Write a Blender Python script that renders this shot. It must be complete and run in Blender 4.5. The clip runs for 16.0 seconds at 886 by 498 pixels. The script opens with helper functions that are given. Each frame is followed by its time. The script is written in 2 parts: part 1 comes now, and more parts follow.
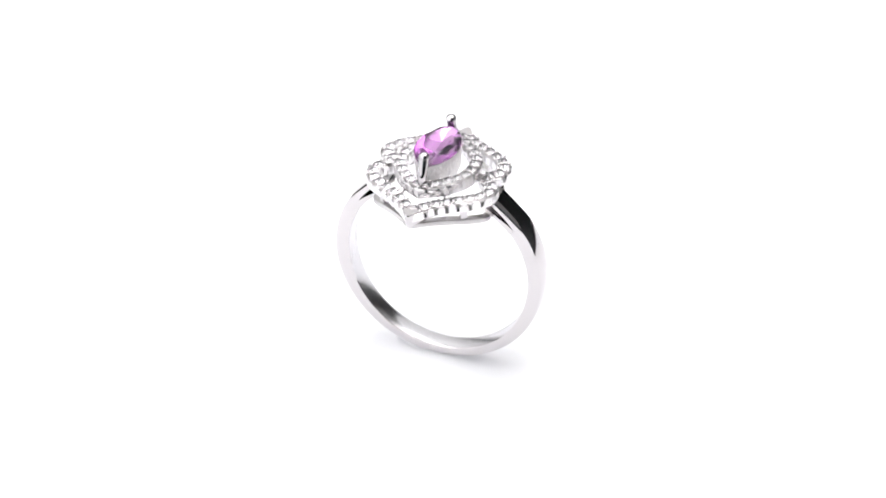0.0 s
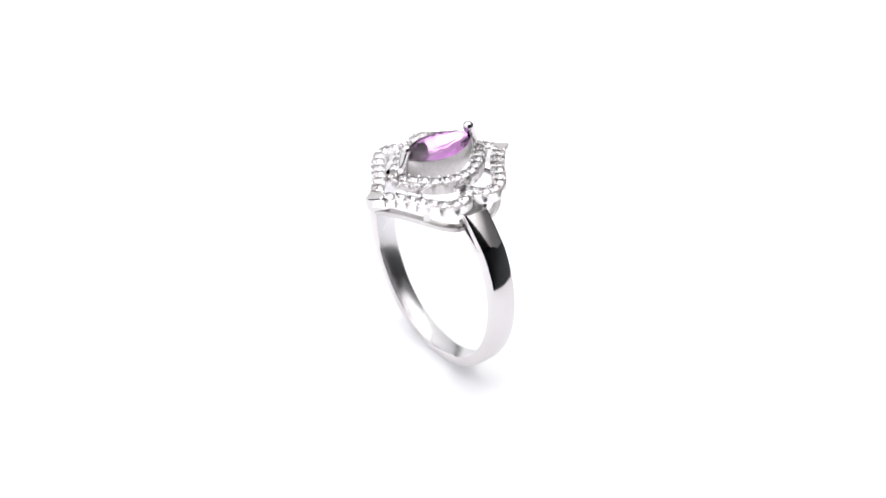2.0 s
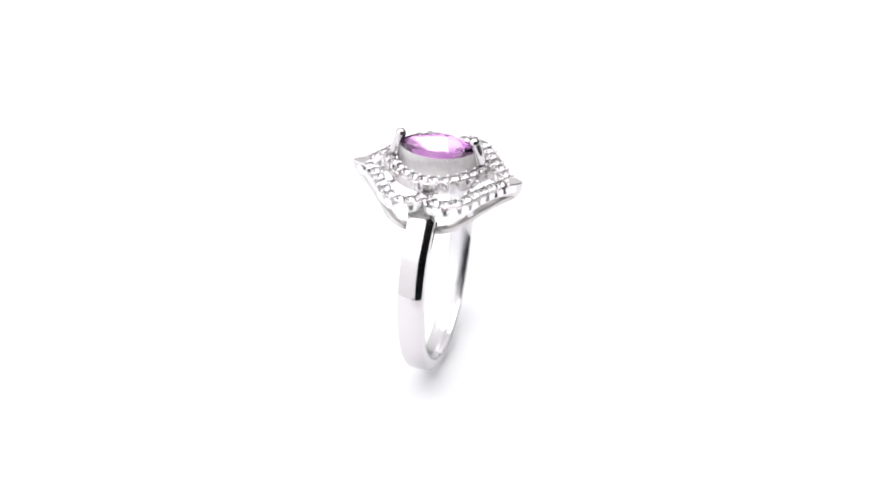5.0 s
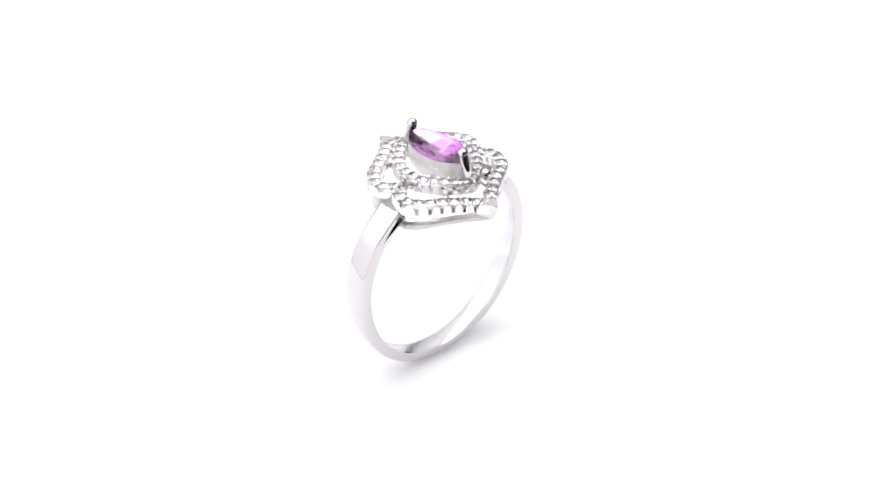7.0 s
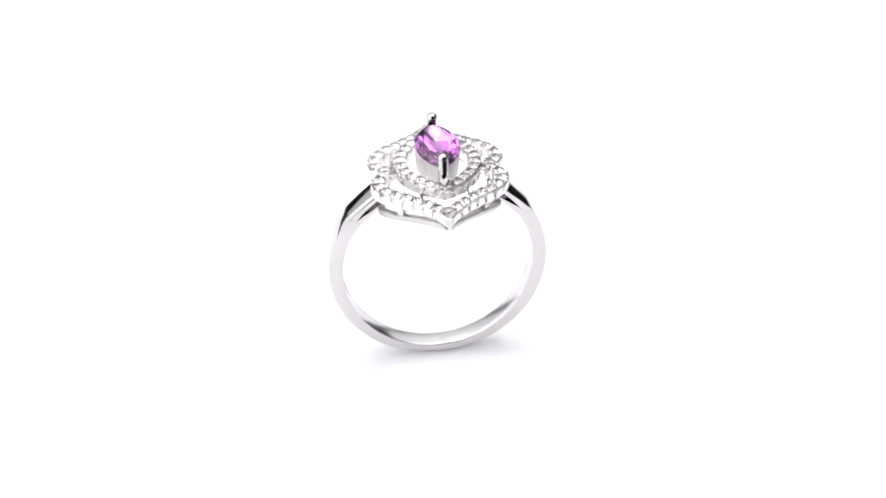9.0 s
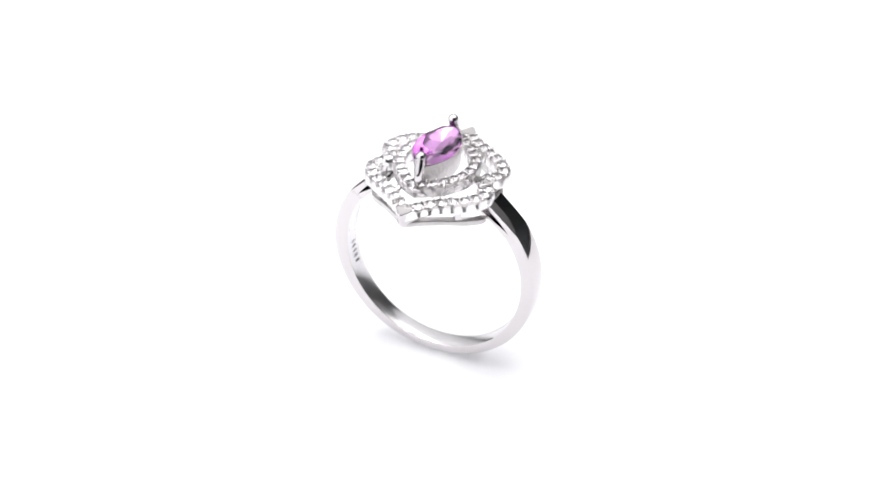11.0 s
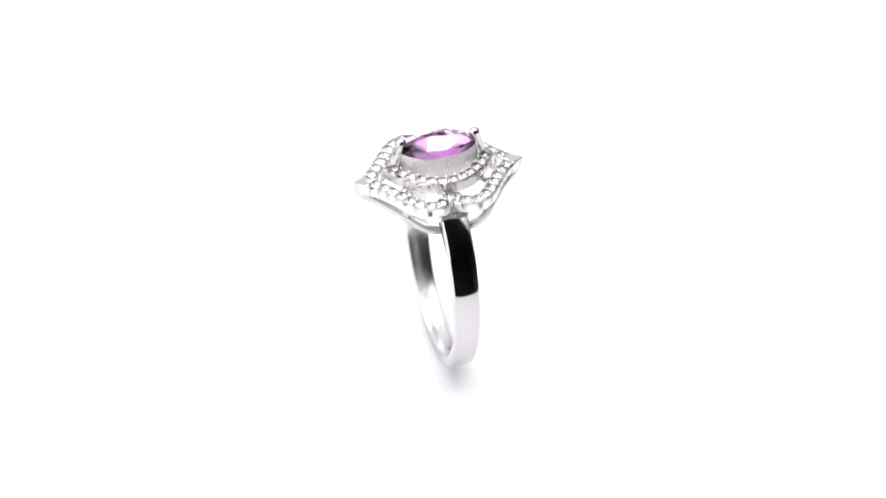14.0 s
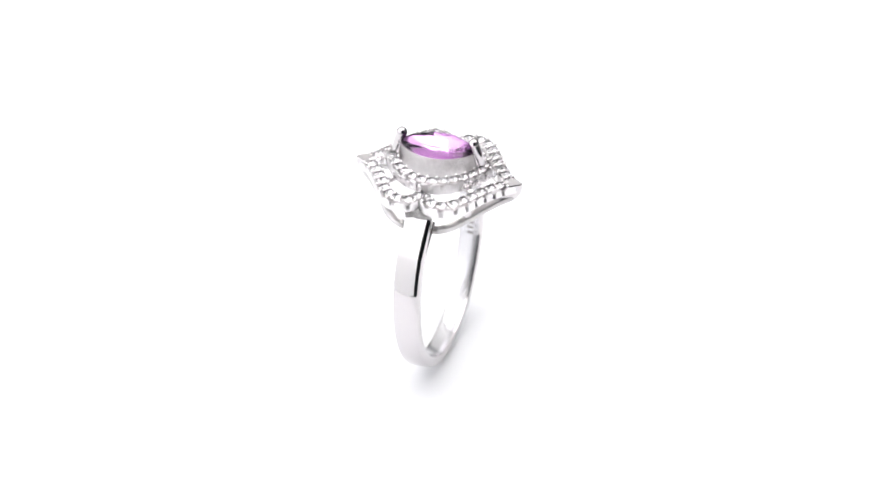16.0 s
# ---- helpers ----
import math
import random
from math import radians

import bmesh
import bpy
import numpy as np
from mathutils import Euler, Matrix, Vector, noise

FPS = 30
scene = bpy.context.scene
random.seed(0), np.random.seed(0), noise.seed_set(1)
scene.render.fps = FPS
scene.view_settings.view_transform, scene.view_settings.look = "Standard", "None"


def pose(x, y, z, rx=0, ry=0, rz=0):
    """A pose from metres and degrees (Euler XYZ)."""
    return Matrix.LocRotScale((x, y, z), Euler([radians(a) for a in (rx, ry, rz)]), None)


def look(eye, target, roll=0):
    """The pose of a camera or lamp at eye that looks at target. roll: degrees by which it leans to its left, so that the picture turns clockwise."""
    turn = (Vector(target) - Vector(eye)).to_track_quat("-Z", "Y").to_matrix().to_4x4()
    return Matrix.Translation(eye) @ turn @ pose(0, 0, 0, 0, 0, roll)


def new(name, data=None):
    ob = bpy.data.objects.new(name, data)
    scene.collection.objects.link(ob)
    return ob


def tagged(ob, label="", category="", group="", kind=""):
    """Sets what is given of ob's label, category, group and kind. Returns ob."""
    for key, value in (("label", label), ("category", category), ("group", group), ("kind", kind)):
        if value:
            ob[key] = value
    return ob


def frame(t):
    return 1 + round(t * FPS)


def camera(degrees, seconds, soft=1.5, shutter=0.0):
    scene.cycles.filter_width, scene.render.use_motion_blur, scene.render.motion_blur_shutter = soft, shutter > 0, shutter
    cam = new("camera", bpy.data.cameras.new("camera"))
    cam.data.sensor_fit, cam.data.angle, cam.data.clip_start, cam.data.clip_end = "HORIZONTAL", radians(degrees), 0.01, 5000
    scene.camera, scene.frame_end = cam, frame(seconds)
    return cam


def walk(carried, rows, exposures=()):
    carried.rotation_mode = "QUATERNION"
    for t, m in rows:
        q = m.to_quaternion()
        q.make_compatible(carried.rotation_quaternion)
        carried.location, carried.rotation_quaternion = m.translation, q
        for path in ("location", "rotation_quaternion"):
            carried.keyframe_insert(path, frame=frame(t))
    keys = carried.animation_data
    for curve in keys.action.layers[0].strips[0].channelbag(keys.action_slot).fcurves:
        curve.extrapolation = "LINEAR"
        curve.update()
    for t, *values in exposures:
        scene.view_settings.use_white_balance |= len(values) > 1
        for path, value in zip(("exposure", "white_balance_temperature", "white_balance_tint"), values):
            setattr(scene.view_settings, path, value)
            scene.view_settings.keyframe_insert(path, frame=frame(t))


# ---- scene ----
# ---- camera: a tabletop macro shot, standing still ----
EYE = Vector((0.0, -0.17149, 0.13245))
AHEAD = Vector((0.00168, 0.81593, -0.57815))
cam = camera(21.64, 16.0)
cam.data.dof.use_dof = True
cam.data.dof.focus_distance = 0.205
cam.data.dof.aperture_fstop = 30.0
walk(cam, [(0.0, look(EYE, EYE + AHEAD * 0.2, -0.72)), (16.0, look(EYE, EYE + AHEAD * 0.2, -0.72))])

MM = 0.001
RADIUS = 9.9            # outer radius of the band, mm
TURN = -16.735          # degrees per second of the turntable
START = -21.4           # its angle when the clip begins

# ---- world and exposure: a dim studio, lit by its softboxes ----
world = bpy.data.worlds.new("studio_dark")
world.use_nodes = True
world.node_tree.nodes["Background"].inputs[0].default_value = (0.6, 0.65, 0.75, 1)
world.node_tree.nodes["Background"].inputs[1].default_value = 0.02
scene.world = world
scene.view_settings.exposure = 0.0
LIGHT_TOP = 4.3
LIGHT_SIDE = 1.32
LAMP = (0.02, 0.02, 0.78)   # the bulb over the top diffuser


# ---- materials ----
def material(name):
    m = bpy.data.materials.new(name)
    m.use_nodes = True
    nt = m.node_tree
    return m, nt, nt.nodes["Principled BSDF"]


def put(nt, kind, **inputs):
    n = nt.nodes.new(kind)
    for key, value in inputs.items():
        n.inputs[key.replace("_", " ")].default_value = value
    return n


def surface(name, color, rough, metal=0.0, scale=900.0, vary=0.06, bump=0.05, rough_vary=0.05, depth=0.00002):
    """A plain surface with fine grain: two scales of noise in its colour, roughness and relief."""
    m, nt, b = material(name)
    co = nt.nodes.new("ShaderNodeTexCoord")
    fine = put(nt, "ShaderNodeTexNoise", Scale=scale, Detail=4.0)
    wide = put(nt, "ShaderNodeTexNoise", Scale=scale * 0.13, Detail=3.0)
    nt.links.new(co.outputs["Object"], fine.inputs["Vector"])
    nt.links.new(co.outputs["Object"], wide.inputs["Vector"])
    mix = nt.nodes.new("ShaderNodeMath")
    mix.operation = "ADD"
    nt.links.new(fine.outputs[0], mix.inputs[0])
    nt.links.new(wide.outputs[0], mix.inputs[1])
    ramp = put(nt, "ShaderNodeMapRange", From_Min=0.6, From_Max=1.4, To_Min=1.0 - vary, To_Max=1.0)
    nt.links.new(mix.outputs[0], ramp.inputs[0])
    tint = nt.nodes.new("ShaderNodeVectorMath")
    tint.operation = "SCALE"
    tint.inputs[0].default_value = color
    nt.links.new(ramp.outputs[0], tint.inputs["Scale"])
    nt.links.new(tint.outputs[0], b.inputs["Base Color"])
    rr = put(nt, "ShaderNodeMapRange", From_Min=0.3, From_Max=0.7, To_Min=max(rough - rough_vary, 0.01), To_Max=rough + rough_vary)
    nt.links.new(wide.outputs[0], rr.inputs[0])
    nt.links.new(rr.outputs[0], b.inputs["Roughness"])
    b.inputs["Metallic"].default_value = metal
    if bump:
        bp = put(nt, "ShaderNodeBump", Strength=bump, Distance=depth)
        nt.links.new(mix.outputs[0], bp.inputs["Height"])
        nt.links.new(bp.outputs[0], b.inputs["Normal"])
    return m


def glowing(name, color, strength, spread, upright=False):
    """A lit diffuser: brightest over its lamp, falling off towards the rim, or towards the foot of an upright one. spread: metres to there."""
    m, nt, b = material(name)
    b.inputs["Base Color"].default_value = (0.8, 0.8, 0.8, 1)
    b.inputs["Emission Color"].default_value = (*color, 1)
    co = nt.nodes.new("ShaderNodeTexCoord")
    place = nt.nodes.new("ShaderNodeNewGeometry")
    far = nt.nodes.new("ShaderNodeVectorMath")
    far.operation = "DISTANCE"
    far.inputs[1].default_value = LAMP
    nt.links.new(place.outputs["Position"], far.inputs[0])
    split = nt.nodes.new("ShaderNodeSeparateXYZ")
    nt.links.new(co.outputs["Object"], split.inputs[0])
    if upright:
        fall = put(nt, "ShaderNodeMapRange", From_Min=0.1, From_Max=-spread, To_Min=strength, To_Max=strength * 0.72)
    else:
        fall = put(nt, "ShaderNodeMapRange", From_Min=0.0, From_Max=spread, To_Min=strength, To_Max=strength * 0.03)
    fall.interpolation_type = "SMOOTHSTEP"
    nt.links.new(split.outputs["Y"] if upright else far.outputs["Value"], fall.inputs[0])
    nt.links.new(fall.outputs[0], b.inputs["Emission Strength"])
    return m


def gem(name, color, ior, clear=1.0, rough=0.0):
    m, nt, b = material(name)
    b.inputs["Base Color"].default_value = (*color, 1)
    b.inputs["Roughness"].default_value = rough
    b.inputs["IOR"].default_value = ior
    b.inputs["Transmission Weight"].default_value = clear
    return m


SILVER = surface("polished_silver", (0.635, 0.612, 0.624), 0.08, 1.0, 500, 0.03, 0.03, 0.025, 0.00001)
CAST = surface("cast_silver", (0.62, 0.61, 0.605), 0.32, 1.0, 3000, 0.6, 1.0, 0.1, 0.0004)
SATIN = surface("satin_silver", (0.62, 0.605, 0.605), 0.36, 1.0, 2200, 0.15, 0.4, 0.06, 0.00004)
CUP = surface("sanded_silver", (0.84, 0.82, 0.82), 0.36, 1.0, 2600, 0.2, 0.9, 0.08, 0.00012)
INSIDE = surface("brushed_silver", (0.72, 0.71, 0.735), 0.26, 1.0, 900, 0.06, 0.1, 0.05, 0.00002)
COLLAR = surface("bright_cut_silver", (0.85, 0.83, 0.84), 0.28, 1.0, 1200, 0.06, 0.08, 0.05, 0.00001)
BEAD = surface("bead_silver", (0.94, 0.92, 0.93), 0.22, 1.0, 1500, 0.05, 0.05, 0.04, 0.00001)
INK = surface("engraved_line", (0.34, 0.32, 0.32), 0.5, 0.6, 900, 0.2, 0.1)
def inner_mirror(name, color, rough):
    """Metal put on a stone's pavilion, in place of its total internal reflection."""
    m, nt, b = material(name)
    b.inputs["Base Color"].default_value = (*color, 1)
    b.inputs["Roughness"].default_value = rough
    b.inputs["Metallic"].default_value = 1.0
    return m


CLEAR = gem("clear_zirconia", (0.985, 0.985, 1.0), 1.6, 1.0, 0.02)
CLEAR_BACK = inner_mirror("clear_stone_mirror", (0.985, 0.965, 0.98), 0.27)
VIOLET = gem("violet_stone", (0.95, 0.85, 0.96), 1.38)
VIOLET_BACK = inner_mirror("violet_stone_mirror", (0.70, 0.41, 0.73), 0.08)
WHITE = surface("white_acrylic", (0.895, 0.895, 0.935), 0.4, 0.0, 60, 0.02, 0.02)
for socket, value in (("Subsurface Weight", 1.0), ("Subsurface Radius", (1.0, 1.0, 1.0)), ("Subsurface Scale", 0.005)):
    WHITE.node_tree.nodes["Principled BSDF"].inputs[socket].default_value = value
CASE = surface("grey_plastic", (0.12, 0.12, 0.13), 0.5, 0.0, 200, 0.2, 0.2)
TABLETOP = surface("dark_laminate", (0.05, 0.05, 0.055), 0.5, 0.0, 40, 0.3, 0.1)
WALL = surface("dark_paint", (0.10, 0.12, 0.13), 0.8, 0.0, 6, 0.3, 0.1)
# for the unseen east wall, lightened to lift dark reflections in the silver
FILL_WALL = surface("fill_wall_grey", (0.46, 0.49, 0.51), 0.8, 0.0, 6, 0.2, 0.1)
BOARD = surface("white_card", (0.82, 0.82, 0.82), 0.7, 0.0, 30, 0.04, 0.05)
CLOTH = surface("black_fabric", (0.02, 0.02, 0.02), 0.9, 0.0, 80, 0.3, 0.3)
GLOW_TOP = glowing("diffuser_top", (1.0, 0.985, 0.97), LIGHT_TOP, 0.95)
GLOW_SIDE = glowing("diffuser_side", (0.97, 0.98, 1.0), LIGHT_SIDE, 0.31, True)


# ---- mesh helpers ----
def part(name, bm, mat, parent=None, label="", smooth=False, scale=MM):
    """Links a bmesh, built in millimetres, as one mesh object under its thing or part."""
    if scale != 1:
        bmesh.ops.scale(bm, vec=(scale,) * 3, verts=bm.verts)
    bmesh.ops.recalc_face_normals(bm, faces=bm.faces)
    me = bpy.data.meshes.new(name)
    bm.to_mesh(me)
    bm.free()
    me.materials.append(mat)
    if smooth:
        me.set_sharp_from_angle(angle=radians(smooth))
    ob = new(name, me)
    ob.parent = parent
    if label:
        tagged(ob, label)
    return ob


def shade_smooth(bm):
    for f in bm.faces:
        f.smooth = True


def skin(bm, rings, closed_path, closed_ring=True, caps=True):
    """Faces between successive rings of points."""
    vs = [[bm.verts.new(p) for p in ring] for ring in rings]
    n, m = len(vs), len(vs[0])
    for i in range(n if closed_path else n - 1):
        a, b = vs[i], vs[(i + 1) % n]
        for j in range(m if closed_ring else m - 1):
            k = (j + 1) % m
            bm.faces.new((a[j], a[k], b[k], b[j]))
    if caps and not closed_path:
        bm.faces.new(vs[0])
        bm.faces.new(vs[-1][::-1])
    return vs


def box(bm, lo, hi, bevel=0.0):
    made = bmesh.ops.create_cube(bm, size=1)["verts"]
    for v in made:
        v.co = Vector([l + (c + 0.5) * (h - l) for c, l, h in zip(v.co, lo, hi)])
    if bevel:
        edges = list({e for v in made for e in v.link_edges})
        bmesh.ops.bevel(bm, geom=edges, offset=bevel, segments=2, affect="EDGES", profile=0.5)


def tube(bm, pts, radius, sides=8, closed=False):
    """A round bar along points; radius a number or one for each point."""
    pts = [Vector(p) for p in pts]
    n, rings = len(pts), []
    for i, p in enumerate(pts):
        a, b = (pts[i - 1], pts[(i + 1) % n]) if closed else (pts[max(i - 1, 0)], pts[min(i + 1, n - 1)])
        d = (b - a).normalized()
        u = d.cross(Vector((0, 0, 1)))
        u = u.normalized() if u.length > 1e-6 else Vector((1, 0, 0))
        w = u.cross(d)
        r = radius[i] if isinstance(radius, (list, tuple)) else radius
        rings.append([p + r * (math.cos(2 * math.pi * k / sides) * u + math.sin(2 * math.pi * k / sides) * w) for k in range(sides)])
    skin(bm, rings, closed)


def spline(ctrl, per=24):
    """A smooth line through the control points (2D or 3D)."""
    c = [np.array(p, float) for p in ctrl]
    c = [2 * c[0] - c[1], *c, 2 * c[-1] - c[-2]]
    out = []
    for i in range(1, len(c) - 2):
        for t in np.linspace(0, 1, per, endpoint=False):
            a, b, d, e = c[i - 1:i + 3]
            out.append(0.5 * (2 * b + (d - a) * t + (2 * a - 5 * b + 4 * d - e) * t**2 + (3 * b - a - 3 * d + e) * t**3))
    return np.array(out + [c[-2]])


def resample(line, n):
    """n + 1 points evenly along a line."""
    step = np.r_[0, np.cumsum(np.linalg.norm(np.diff(line, axis=0), axis=1))]
    s = np.linspace(0, step[-1], n + 1)
    return np.stack([np.interp(s, step, line[:, k]) for k in range(line.shape[1])], 1), step[-1]


def mirrored(quarter):
    """The closed loop of a quarter line that runs from the +y tip to the +x side."""
    q = quarter[:-1]
    side = quarter[::-1][:-1] * (1, -1)
    return np.concatenate([q, side, -q, -side])


def normals(loop):
    """Outward normals of a closed loop, mitred at its corners."""
    a = loop - np.roll(loop, 1, 0)
    b = np.roll(loop, -1, 0) - loop
    na, nb = (np.stack([-v[:, 1], v[:, 0]], 1) / np.linalg.norm(v, axis=1)[:, None] for v in (a, b))
    m = na + nb
    m /= np.linalg.norm(m, axis=1)[:, None]
    k = 1 / np.maximum((m * na).sum(1), 0.76)
    m = m * k[:, None]
    if (m * loop).sum() < 0:
        m = -m
    return m


# ---- the studio round the table ----
def studio():
    def slab(name, lo, hi, mat, label):
        bm = bmesh.new()
        box(bm, lo, hi)
        return tagged(part(name, bm, mat, None, "", scale=1), label, "wall" if "wall" in name else name, kind="structure")

    slab("floor", (-2.0, -2.2, -0.85), (2.0, 2.2, -0.75), TABLETOP, "dark studio floor")
    slab("ceiling", (-2.0, -2.2, 1.75), (2.0, 2.2, 1.85), WALL, "dark studio ceiling")
    slab("wall_north", (-2.0, 2.2, -0.85), (2.0, 2.3, 1.85), WALL, "dark painted studio wall")
    slab("wall_south", (-2.0, -2.3, -0.85), (2.0, -2.2, 1.85), WALL, "dark painted studio wall")
    # added paler than the others, as fill on the ring's right
    slab("wall_east", (2.0, -2.3, -0.85), (2.1, 2.3, 1.85), FILL_WALL, "unseen studio wall, made pale to grey the ring's reflections")
    slab("wall_west", (-2.1, -2.3, -0.85), (-2.0, 2.3, 1.85), WALL, "dark painted studio wall")


TABLE_Z = -0.060        # top of the table under the turntable


def table():
    top = tagged(new("table"), "dark laminate studio table under the turntable", "table")
    top.location = (0, 0, -0.75)
    bm = bmesh.new()
    box(bm, (-0.6, -0.13, 0.75 + TABLE_Z - 0.03), (0.6, 0.75, 0.75 + TABLE_Z), 0.003)
    part("tabletop", bm, TABLETOP, top, scale=1)
    for x in (-0.55, 0.55):
        for y in (-0.09, 0.7):
            bm = bmesh.new()
            box(bm, (x - 0.025, y - 0.025, 0), (x + 0.025, y + 0.025, 0.75 + TABLE_Z - 0.03), 0.002)
            part("leg", bm, CASE, top, scale=1)


PLATTER = 88.0          # radius, mm


def lathe(bm, profile, n=128):
    rings = []
    for k in range(n):
        c, s = math.cos(2 * math.pi * k / n), math.sin(2 * math.pi * k / n)
        rings.append([(r * c, r * s, z) for r, z in profile])
    skin(bm, rings, True, False)


def turntable():
    tt = tagged(new("turntable"), "round white motorised turntable with a plain glossy top", "turntable")
    tt.location = (0, 0, TABLE_Z)
    h = -TABLE_Z * 1000 - FOOT - 0.02
    bm = bmesh.new()
    lathe(bm, [(0.001, 0), (70, 0), (73, 2), (73, h - 11), (71, h - 9), (0.001, h - 9)])
    part("base", bm, CASE, tt)
    bm = bmesh.new()
    lathe(bm, [(0.001, h - 9), (PLATTER - 2, h - 9), (PLATTER, h - 7), (PLATTER, h - 1), (PLATTER - 1, h), (0.001, h)], 160)
    return part("platter", bm, WHITE, tt, "white acrylic platter")


def softbox(name_label, at, target, wide, high, glow, stand):
    """A lamp: a black fabric box with a glowing white front, on its stand. Built facing -z."""
    sb = tagged(new("softbox"), name_label, "softbox")
    sb.matrix_basis = look(at, target)
    w, h = wide / 2, high / 2
    bm = bmesh.new()
    skin(bm, [[(-w, -h, 0.0), (w, -h, 0.0), (w, h, 0.0), (-w, h, 0.0)],
              [(-w, -h, 0.03), (w, -h, 0.03), (w, h, 0.03), (-w, h, 0.03)],
              [(-0.07, -0.07, 0.2), (0.07, -0.07, 0.2), (0.07, 0.07, 0.2), (-0.07, 0.07, 0.2)]], False, True, False)
    bm.faces.new(list(bm.verts)[8:12])
    part("housing", bm, CLOTH, sb, scale=1)
    bm = bmesh.new()
    box(bm, (-w + 0.006, -h + 0.006, 0.001), (w - 0.006, h - 0.006, 0.005))
    part("diffuser", bm, glow, sb, "glowing white fabric diffuser", scale=1)
    bm = bmesh.new()
    tube(bm, [(0, 0, 0.19), (0, 0, 0.33)], 0.045, 20)
    part("lamp_head", bm, CASE, sb, scale=1)
    inv = sb.matrix_basis.inverted()
    top = sb.matrix_basis @ Vector((0, 0, 0.27))
    bm = bmesh.new()
    tube(bm, [inv @ top, inv @ Vector((top.x * stand, top.y * stand, top.z + 0.02)), inv @ Vector((top.x * stand, top.y * stand, -0.74))], 0.012, 10)
    part("stand", bm, CASE, sb, scale=1)
    for k in range(3):
        a = 2.1 * k + 0.4
        bm = bmesh.new()
        tube(bm, [inv @ Vector((top.x * stand, top.y * stand, -0.4)),
                  inv @ Vector((top.x * stand + 0.3 * math.cos(a), top.y * stand + 0.3 * math.sin(a), -0.74))], 0.01, 8)
        part("leg", bm, CASE, sb, scale=1)
    return sb


def reflector():
    """A curved white card that stands round the back of the table."""
    card = tagged(new("reflector_card"), "curved white reflector card standing behind the turntable", "reflector card")
    card.location = (0, 0, TABLE_Z)
    bm, rings = bmesh.new(), []
    for k in range(41):
        a = radians(147 - 111 * k / 40)
        low = 0.13 + 0.24 * max(0.0, k / 40 - 0.77) / 0.23
        c, s = math.cos(a), math.sin(a)
        rings.append([(0.50 * c, 0.50 * s, low), (0.503 * c, 0.503 * s, low), (0.503 * c, 0.503 * s, 0.68), (0.50 * c, 0.50 * s, 0.68)])
    skin(bm, rings, False)
    part("sheet", bm, BOARD, card, scale=1)
    for a in (138, 98, 57):
        c, s = math.cos(radians(a)), math.sin(radians(a))
        bm = bmesh.new()
        tube(bm, [(0.512 * c, 0.512 * s, 0.0), (0.512 * c, 0.512 * s, 0.66)], 0.008, 10)
        part("post", bm, CASE, card, scale=1)
        bm = bmesh.new()
        tube(bm, [(0.512 * c, 0.512 * s, 0.0), (0.512 * c, 0.512 * s, 0.006)], 0.05, 24)
        part("foot", bm, CASE, card, scale=1)


# ---- the ring, in millimetres: x across the finger, y along it, z up, 0 at its lowest point ----
Z0 = RADIUS
OUTER = spline([(0, 6.78), (0.85, 5.93), (1.9, 5.1), (3.1, 4.28), (4.35, 3.5), (5.2, 2.62), (5.5, 1.75), (5.28, 1.0), (4.72, 0.42), (4.3, 0.0)])
INNER = spline([(0, 4.35), (0.9, 3.85), (1.9, 3.0), (2.75, 1.95), (3.2, 0.95), (3.32, 0.0)])


def outer_top(x, y):
    return 9.95 - 0.4 * min(abs(y) / 7.0, 1) ** 3 - 0.12 * min(abs(x) / 5.3, 1) ** 3


def inner_top(x, y):
    return 10.75


def brilliant(radius):
    """A small round cut stone: table, crown, girdle and pavilion."""
    bm = bmesh.new()
    n = 8
    def circle(r, z, turn):
        return [(r * math.cos(2 * math.pi * (k + turn) / n), r * math.sin(2 * math.pi * (k + turn) / n), z) for k in range(n)]
    top = [bm.verts.new(p) for p in circle(0.56 * radius, 0.30 * radius, 0)]
    mid = [bm.verts.new(p) for p in circle(0.99 * radius, 0.02 * radius, 0.5)]
    low = [bm.verts.new(p) for p in circle(0.99 * radius, -0.06 * radius, 0.5)]
    tip = bm.verts.new((0, 0, -0.82 * radius))
    bm.faces.new(top)
    for k in range(n):
        j = (k + 1) % n
        bm.faces.new((top[k], top[j], mid[k]))
        bm.faces.new((top[j], mid[j], mid[k]))
        bm.faces.new((mid[k], mid[j], low[j], low[k]))
        bm.faces.new((low[k], low[j], tip)).material_index = 1
    return bm


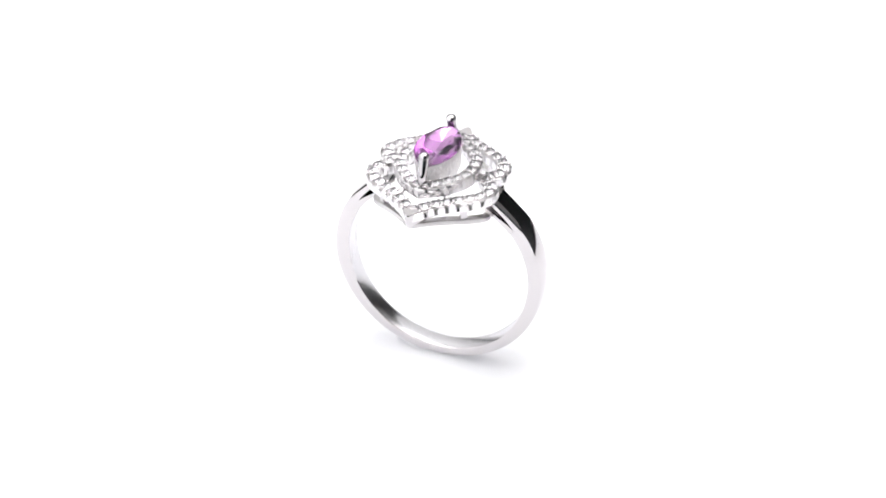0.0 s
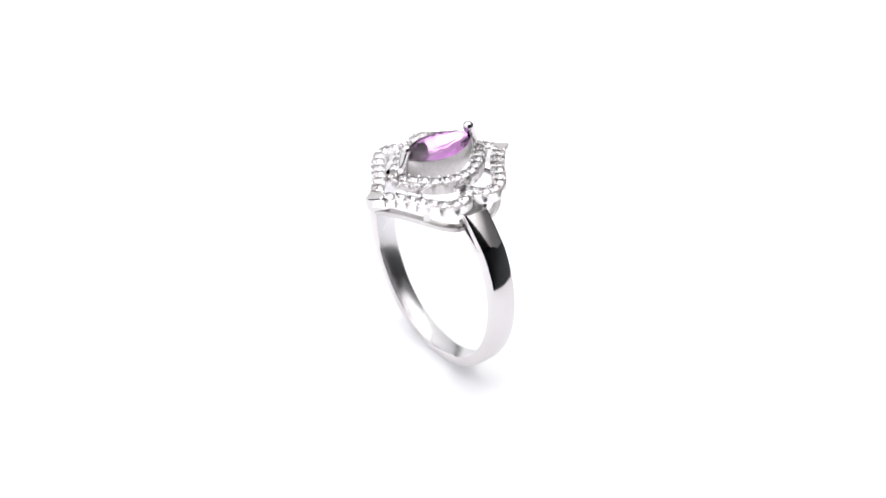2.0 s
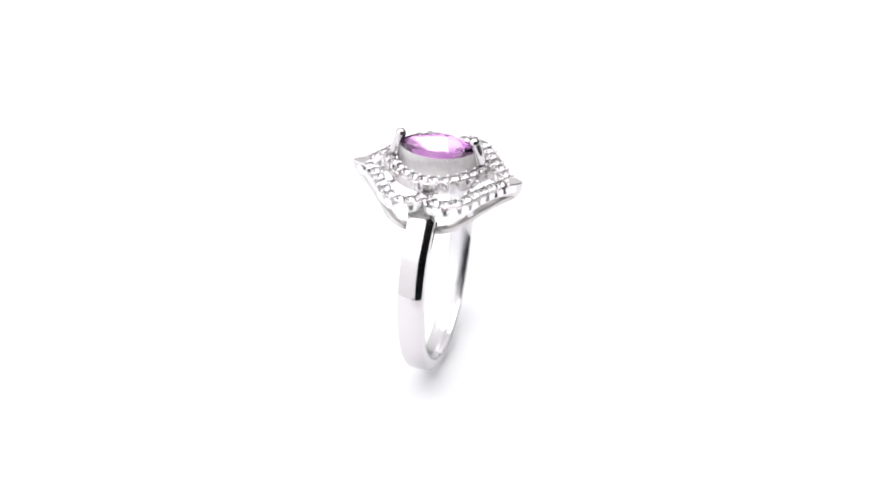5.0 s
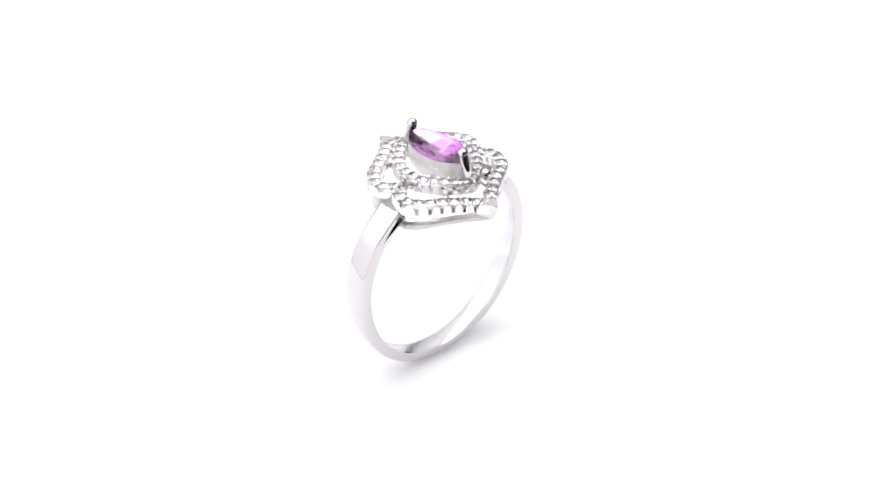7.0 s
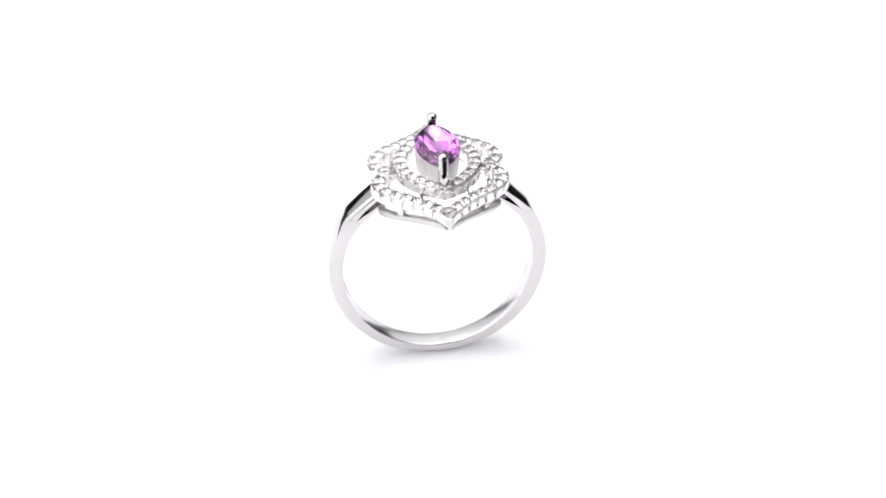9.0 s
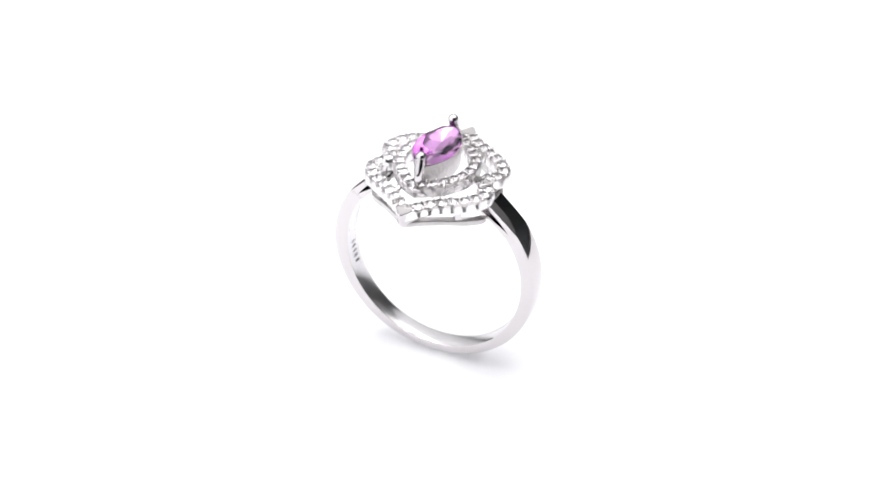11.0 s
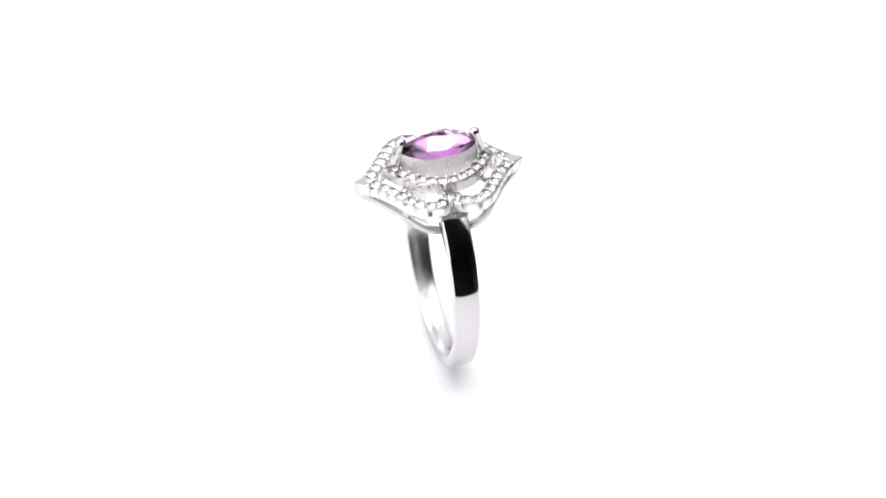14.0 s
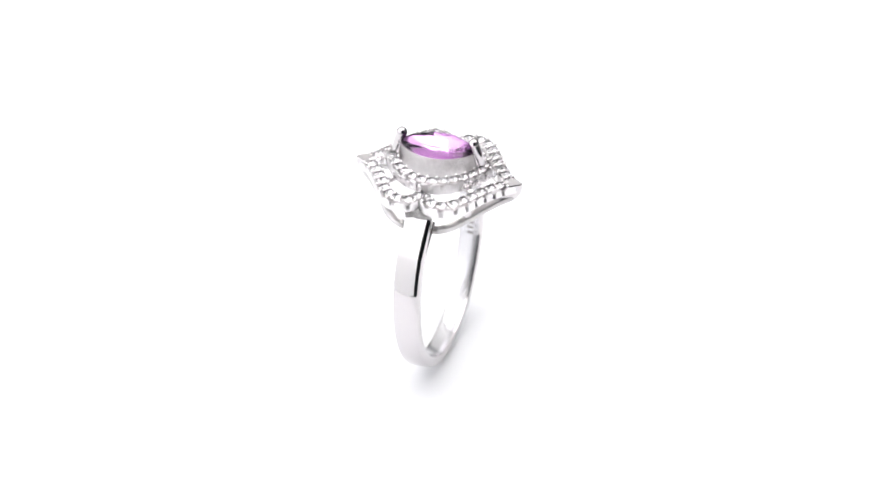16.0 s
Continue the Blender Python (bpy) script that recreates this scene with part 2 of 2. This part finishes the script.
def halo(name, quarter, stones, half, top, depth, skip, ring, label, drop):
    """A pierced collar of small stones: scalloped wall, claws and stones, from a quarter of its middle line.
    skip: how many stone lengths stay plain at the tip."""
    sub = 20
    pts, length = resample(quarter, round((stones + skip) * sub))
    pitch = length / (stones + skip)
    loop = mirrored(pts)
    nor = normals(loop)
    nq = len(pts) - 1
    count = len(loop)
    bm, rings = bmesh.new(), []
    for i, (p, q) in enumerate(zip(loop, nor)):
        k = i % (2 * nq)
        k = k if k <= nq else 2 * nq - k
        s = k / sub - skip
        z = Z0 + top(*p)
        cut = 0.0
        if s > -0.1:
            cut = min(1.0, 1.9 * max(0.0, math.cos(2 * math.pi * (s - 0.5)) - 0.15)) * drop
        bot = z - depth * (1 - 0.3 * max(0.0, abs(p[1]) / 6.8 - 0.4))
        o, n_in = p + q * half, p - q * half
        ob, ib = p + q * (half * 0.96), p - q * half * 0.96
        oe, ie = p + q * (half * 0.86 - 0.12 * cut), p - q * (half * 0.86 - 0.12 * cut)
        oc, ic = p + q * (half - 0.15 * cut), p - q * (half - 0.15 * cut)
        floor_z = z - 0.42
        rings.append([(*ob, bot), (*o, bot + 0.08), (*oc, z - 0.2 - cut), (*oe, z - 0.12 - cut * 0.5), (*(p + q * half * 0.4), floor_z - 0.1 if s > 0 else z - 0.1),
                      (*(p - q * half * 0.4), floor_z - 0.1 if s > 0 else z - 0.1), (*ie, z - 0.12 - cut * 0.5), (*ic, z - 0.2 - cut), (*n_in, bot + 0.08), (*ib, bot)])
    skin(bm, rings, True)
    shade_smooth(bm)
    collar = part(name, bm, COLLAR, ring, label, smooth=40)
    # claws between neighbouring stones, on both edges
    bm = bmesh.new()
    bmesh.ops.create_icosphere(bm, subdivisions=2, radius=0.14 * MM)
    shade_smooth(bm)
    claw_mesh = bpy.data.meshes.new("claw")
    bm.to_mesh(claw_mesh)
    bm.free()
    claw_mesh.materials.append(BEAD)
    rnd = random.Random(5)
    places = []
    for quad in range(4):
        for j in range(stones):
            k = int(round((skip + j + 0.5) * sub))
            i = (quad // 2) * 2 * nq + (k if quad % 2 == 0 else 2 * nq - k)
            places.append(i % count)
        for j in range(stones + (quad % 2 == 0)):
            k = int(round((skip + j) * sub))
            i = ((quad // 2) * 2 * nq + (k if quad % 2 == 0 else 2 * nq - k)) % count
            for side in (1, -1):
                c = loop[i] + nor[i] * side * half * 0.78
                claw = new("claw", claw_mesh)
                claw.parent = collar
                claw.location = (c[0] * MM, c[1] * MM, (Z0 + top(*loop[i]) + 0.03 + rnd.uniform(-0.02, 0.03)) * MM)
                claw.scale = (rnd.uniform(0.88, 1.12),) * 3
    # the stones
    cut_stone = brilliant(pitch * 0.5)
    bmesh.ops.scale(cut_stone, vec=(MM,) * 3, verts=cut_stone.verts)
    bmesh.ops.recalc_face_normals(cut_stone, faces=cut_stone.faces)
    me = bpy.data.meshes.new("small_stone")
    cut_stone.to_mesh(me)
    cut_stone.free()
    me.materials.append(CLEAR)
    me.materials.append(CLEAR_BACK)
    for i in places:
        st = new("small_stone", me)
        st.parent = collar
        p = loop[i]
        st.matrix_basis = pose(p[0] * MM, p[1] * MM, (Z0 + top(*p) + 0.02 + rnd.uniform(-0.03, 0.03)) * MM, rnd.uniform(-5, 5), rnd.uniform(-5, 5), rnd.uniform(0, 90))
    return collar


FOOT = 0.2              # by which the foot of the hoop lies below its circle


def band_profile(angle):
    """Outer radius, inner radius and half width of the band at an angle from +x, in degrees."""
    a = math.degrees(angle)
    up = max(0.0, min(1.0, (a + 90) / 145))
    hw = 0.98 + 0.27 * up ** 1.6
    outer = RADIUS + 0.12 * up
    if a > 35:      # the shoulders flatten on the way up to the collar
        outer = 0.3 * outer + 0.7 * (RADIUS + 0.10) * math.cos(radians(11.5)) / math.cos(radians(a - 46.5))
    low = max(0.0, -math.sin(angle)) ** 2       # the hoop thins and drops a little towards its foot
    return outer + FOOT * low, 8.66 + 0.55 * low, hw - 0.05 * low


MARK = -19.0             # where the inside stamp begins, degrees up from +x


def band(ring):
    """The plain shank: an open hoop with flat sides and softly rounded edges, split near its ends."""
    lo, hi = -90 - 126.5, 36.5
    angles = np.radians(np.linspace(lo, hi, 150))
    bm, rings = bmesh.new(), []
    for a in angles:
        side = a if a > -math.pi / 2 else -math.pi - a
        ro, ri, hw = band_profile(side)
        c, s = math.cos(a), math.sin(a)
        e = 0.16
        prof = [(ri, -hw + e), (ri + 0.05, -hw + 0.05), (ri + e, -hw), (ro - 0.22, -hw), (ro - 0.07, -hw + 0.07), (ro, -hw + 0.26), (ro + 0.03, 0),
                (ro, hw - 0.26), (ro - 0.07, hw - 0.07), (ro - 0.22, hw), (ri + e, hw), (ri + 0.05, hw - 0.05), (ri, hw - e)]
        rings.append([(r * c, y, Z0 + r * s) for r, y in prof])
    skin(bm, rings, False)
    shade_smooth(bm)
    bm.faces.ensure_lookup_table()
    for f in bm.faces:                          # the inside is brushed, not polished
        c = f.calc_center_median()
        if math.hypot(c.x, c.z - Z0) < band_profile(math.atan2(c.z - Z0, abs(c.x)))[1] + 0.02:
            f.material_index = 1
    shank = part("shank", bm, SILVER, ring, "plain polished silver shank", smooth=35)
    shank.data.materials.append(INSIDE)
    # worn stamp on the inside: a row of short cut marks
    rnd = random.Random(3)
    for k in range(5):
        a = radians(MARK + 3.4 * k)
        bm = bmesh.new()
        w = rnd.uniform(0.5, 1.0)
        skin(bm, [[((r * math.cos(a + d)), y, Z0 + r * math.sin(a + d)) for r, y in ((8.655, -0.35), (8.655, 0.35 * w), (8.69, 0.35 * w), (8.69, -0.35))] for d in (-0.011, 0.011)], False)
        part("stamp_mark", bm, INK, ring)
    # the two arms of the fork at each end: the shoulder outside, the rail inside
    for sx in (1, -1):
        bm, rings = bmesh.new(), []
        for t in np.linspace(0, 1, 24):
            a = radians(36.0 + 20.2 * t)
            ro, ri, hw = band_profile(a)
            inner = 9.22 + 0.22 * t
            c, s = math.cos(a), math.sin(a)
            prof = [(inner, -hw), (ro - 0.22, -hw), (ro - 0.07, -hw + 0.07), (ro, -hw + 0.26), (ro + 0.03, 0), (ro, hw - 0.26), (ro - 0.07, hw - 0.07), (ro - 0.22, hw), (inner, hw)]
            rings.append([(sx * r * c, y, Z0 + r * s) for r, y in prof])
        skin(bm, rings, False)
        shade_smooth(bm)
        part("shoulder", bm, SILVER, ring, "flat polished shoulder", smooth=35)
        bm, rings = bmesh.new(), []
        for t in np.linspace(0, 1, 20):
            a = radians(36.0 + 21.0 * t)
            _, ri, hw = band_profile(a)
            ri -= 0.1 * t
            th = 0.60 - 0.30 * min(1, t * 1.8)
            c, s = math.cos(a), math.sin(a)
            prof = [(ri, -hw), (ri + th, -hw), (ri + th, hw), (ri, hw)]
            rings.append([(sx * r * c, y, Z0 + r * s) for r, y in prof])
        skin(bm, rings, False)
        shade_smooth(bm)
        part("inner_rail", bm, SILVER, ring, smooth=35)
        # rough cast wedge where the shoulder meets the collar
        bm = bmesh.new()
        a = [bm.verts.new((sx * x, y, Z0 + z)) for x, y, z in ((5.75, -1.2, 8.30), (5.75, 1.2, 8.30), (5.60, 1.15, 8.75), (5.60, -1.15, 8.75), (5.1, 0, 9.6), (4.4, 1.1, 9.3), (4.4, -1.1, 9.3), (4.4, -1.2, 8.3), (4.4, 1.2, 8.3))]
        for f in ((0, 1, 2, 3), (3, 2, 4), (2, 5, 4), (3, 4, 6), (5, 6, 4), (0, 3, 6, 7), (1, 8, 5, 2), (7, 6, 5, 8), (0, 7, 8, 1)):
            bm.faces.new([a[k] for k in f])
        bmesh.ops.recalc_face_normals(bm, faces=bm.faces)
        bmesh.ops.triangulate(bm, faces=bm.faces)
        bmesh.ops.subdivide_edges(bm, edges=bm.edges, cuts=6, use_grid_fill=True)
        for v in bm.verts:                      # left as it came from the mould
            v.co += Vector((sx * rnd.uniform(-0.05, 0.07), rnd.uniform(-0.04, 0.04), rnd.uniform(-0.05, 0.06)))
        part("shoulder_seat", bm, CAST, ring, "rough cast silver wedge")


def rail_height(x, y):
    """Height of the lower gallery rail: high at the tips, low beside the band."""
    k = min(abs(y) / 6.8, 1)
    return 5.95 + 2.05 * k ** 0.75


def gallery(ring):
    """The open underside: a bowed lower rail, tip blocks and upright struts."""
    pts, _ = resample(OUTER, 40)
    pts = np.array([p for p in pts if p[1] > 0.9])
    pts[:, 0] *= 0.98
    for sx in (1, -1):
        for sy in (1, -1):
            bm, rings = bmesh.new(), []
            prev = None
            for i, p in enumerate(pts):
                d = pts[min(i + 1, len(pts) - 1)] - pts[max(i - 1, 0)]
                d = d / np.linalg.norm(d)
                n = np.array((-d[1], d[0]))
                n = n if n @ p > 0 else -n
                pull = 0.15 + 0.5 * (1 - min(p[1] / 6.8, 1))
                q = p + n * (0.45 - pull)
                z = Z0 + rail_height(*p)
                h = 0.45
                o, k = q + n * 0.16, q - n * 0.40
                rings.append([(sx * o[0], sy * o[1], z), (sx * o[0], sy * o[1], z + h - 0.06), (sx * (o[0] * 0.99), sy * o[1] * 0.99, z + h), (sx * k[0], sy * k[1], z + h + 0.1), (sx * k[0], sy * k[1], z + 0.15)])
            skin(bm, rings, False)
            shade_smooth(bm)
            part("gallery_rail", bm, SATIN, ring, smooth=35)
            bm = bmesh.new()
            c = Vector((3.75 * sx, 3.85 * sy))
            n = Vector((0.62 * sx, 0.78 * sy))
            w = Vector((-n.y, n.x))
            corners = [c + n * 0.1 + w * 0.3, c + n * 0.1 - w * 0.3, c - n * 0.45 - w * 0.3, c - n * 0.45 + w * 0.3]
            skin(bm, [[(v.x, v.y, Z0 + 7.55) for v in corners], [(v.x + n.x * 0.2, v.y + n.y * 0.2, Z0 + 8.9) for v in corners]], False)
            part("strut", bm, SILVER, ring)
    for sy in (1, -1):
        bm = bmesh.new()
        def wedge(tip, reach, inset, z):
            out = [(0.17, tip - 0.06), (0, tip), (-0.17, tip - 0.06), (inset - 1.15, reach), (-0.75, reach - 0.35), (0, reach + 0.1), (0.75, reach - 0.35), (1.15 - inset, reach)]
            return [(x, sy * y, Z0 + z) for x, y in out]
        skin(bm, [wedge(7.30, 5.95, 0.15, 8.05), wedge(7.62, 6.05, 0.02, 8.6), wedge(7.74, 6.15, 0.02, 9.1), wedge(7.74, 6.5, 0.22, 9.56), wedge(7.66, 6.52, 0.32, 9.63)], False)
        part("tip_block", bm, SILVER, ring, "pointed polished silver tip")
    # posts under the upper collar
    for sx in (1, -1):
        for sy in (1, -1):
            bm = bmesh.new()
            tube(bm, [(sx * 1.9, sy * 3.1, Z0 + 9.6), (sx * 2.3, sy * 4.2, Z0 + 8.9)], 0.28, 8)
            part("post", bm, SILVER, ring)


def almond(n, length, width, power=1.0):
    """A closed pointed outline, half length along y, half width along x."""
    r = (length * length + width * width) / (2 * width)
    a = math.asin(length / r)
    out = []
    for sx in (1, -1):
        for k in range(n):
            t = a * (1 - 2 * k / n)
            out.append((sx * (r * math.cos(t) - (r - width)), sx * r * math.sin(t)))
    return out


GIRDLE = 12.14


def head(ring):
    """The pointed-oval bezel cup, its stone and two ball-ended claws."""
    bm = bmesh.new()
    n = 20
    def lay(l, w, z):
        return [(x, y, Z0 + z) for x, y in almond(n, l, w)]
    skin(bm, [lay(3.50, 1.86, 10.0), lay(3.56, 1.92, 11.0), lay(3.62, 1.97, GIRDLE - 0.14), lay(3.60, 1.95, GIRDLE - 0.06), lay(3.50, 1.88, GIRDLE - 0.06),
              lay(3.40, 1.80, GIRDLE - 0.25), lay(1.9, 0.8, 10.25), lay(1.9, 0.8, 10.0)], False, True, True)
    shade_smooth(bm)
    part("bezel", bm, CUP, ring, "brushed silver pointed-oval cup", smooth=40)
    # the stone, faceted
    bm = bmesh.new()
    def facet(count, l, w, z, turn=0.0):
        pts = almond(96, l, w)
        for k in range(count):
            bm.verts.new((*pts[int((k + turn) * len(pts) / count) % len(pts)], Z0 + z))
    facet(8, 2.40, 1.22, GIRDLE + 0.60)
    facet(8, 3.20, 1.70, GIRDLE + 0.35, 0.5)
    facet(16, 3.74, 2.02, GIRDLE + 0.05)
    facet(16, 3.74, 2.02, GIRDLE - 0.05)
    facet(8, 2.2, 1.08, GIRDLE - 0.48, 0.5)
    for y in (0.9, -0.9):
        bm.verts.new((0, y, Z0 + GIRDLE - 0.80))
    bmesh.ops.convex_hull(bm, input=bm.verts)
    # pavilion facets get the added mirror that imitates internal reflection
    for f in bm.faces:
        if f.calc_center_median().z < Z0 + GIRDLE - 0.06:
            f.material_index = 1
    stone = part("centre_stone", bm, VIOLET, ring, "transparent violet pointed-oval cut stone")
    stone.data.materials.append(VIOLET_BACK)
    for sy in (1, -1):
        bm = bmesh.new()
        tube(bm, [(0, sy * 3.92, Z0 + 9.9), (0, sy * 3.90, Z0 + 10.8), (0, sy * 3.78, Z0 + 11.6), (0, sy * 3.56, Z0 + 12.3), (0, sy * 3.34, Z0 + 12.96)], [0.44, 0.45, 0.46, 0.47, 0.47], 20)
        bmesh.ops.create_uvsphere(bm, u_segments=20, v_segments=12, radius=0.49, matrix=Matrix.Translation((0, sy * 3.33, Z0 + 12.98)))
        shade_smooth(bm)
        part("prong", bm, SILVER, ring, "round-ended polished silver prong", smooth=50)


def jewel_ring():
    ring = tagged(new("ring"), "polished silver ring with violet pointed-oval stone and clear-stone collars", "ring")
    band(ring)
    gallery(ring)
    halo("outer_collar", OUTER, 9, 0.66, outer_top, 1.0, 0.65, ring, "flower-shaped silver collar set with clear stones", 0.5)
    halo("inner_collar", INNER, 6, 0.58, inner_top, 1.15, 0.0, ring, "pointed-oval silver collar set with clear stones", 0.4)
    head(ring)
    return ring


studio()
table()
platter = turntable()
softbox("large glowing softbox hung over the turntable", (0.43, 0.09, 0.78), (0.43, 0.0899, 0), 2.34, 0.84, GLOW_TOP, 4.0)
softbox("large glowing softbox standing beside the turntable", (-0.303, -0.03, 0.37), (0.591, 0.417, 0.37), 0.84, 0.84, GLOW_SIDE, 1.25)
reflector()
the_ring = jewel_ring()


def motions():
    times = [0.5 * k for k in range(33)]
    up = (RADIUS + 11.0) * MM
    lean = Matrix.Translation((0.00005, -0.00002, up)) @ pose(0, 0, 0, -0.36, -0.85, 0) @ Matrix.Translation((0, 0, -up))
    walk(the_ring, [(t, pose(0, 0, 0, 0, 0, START + TURN * t) @ lean) for t in times])
    walk(platter, [(t, pose(0, 0, 0, 0, 0, START + TURN * t)) for t in times])


motions()
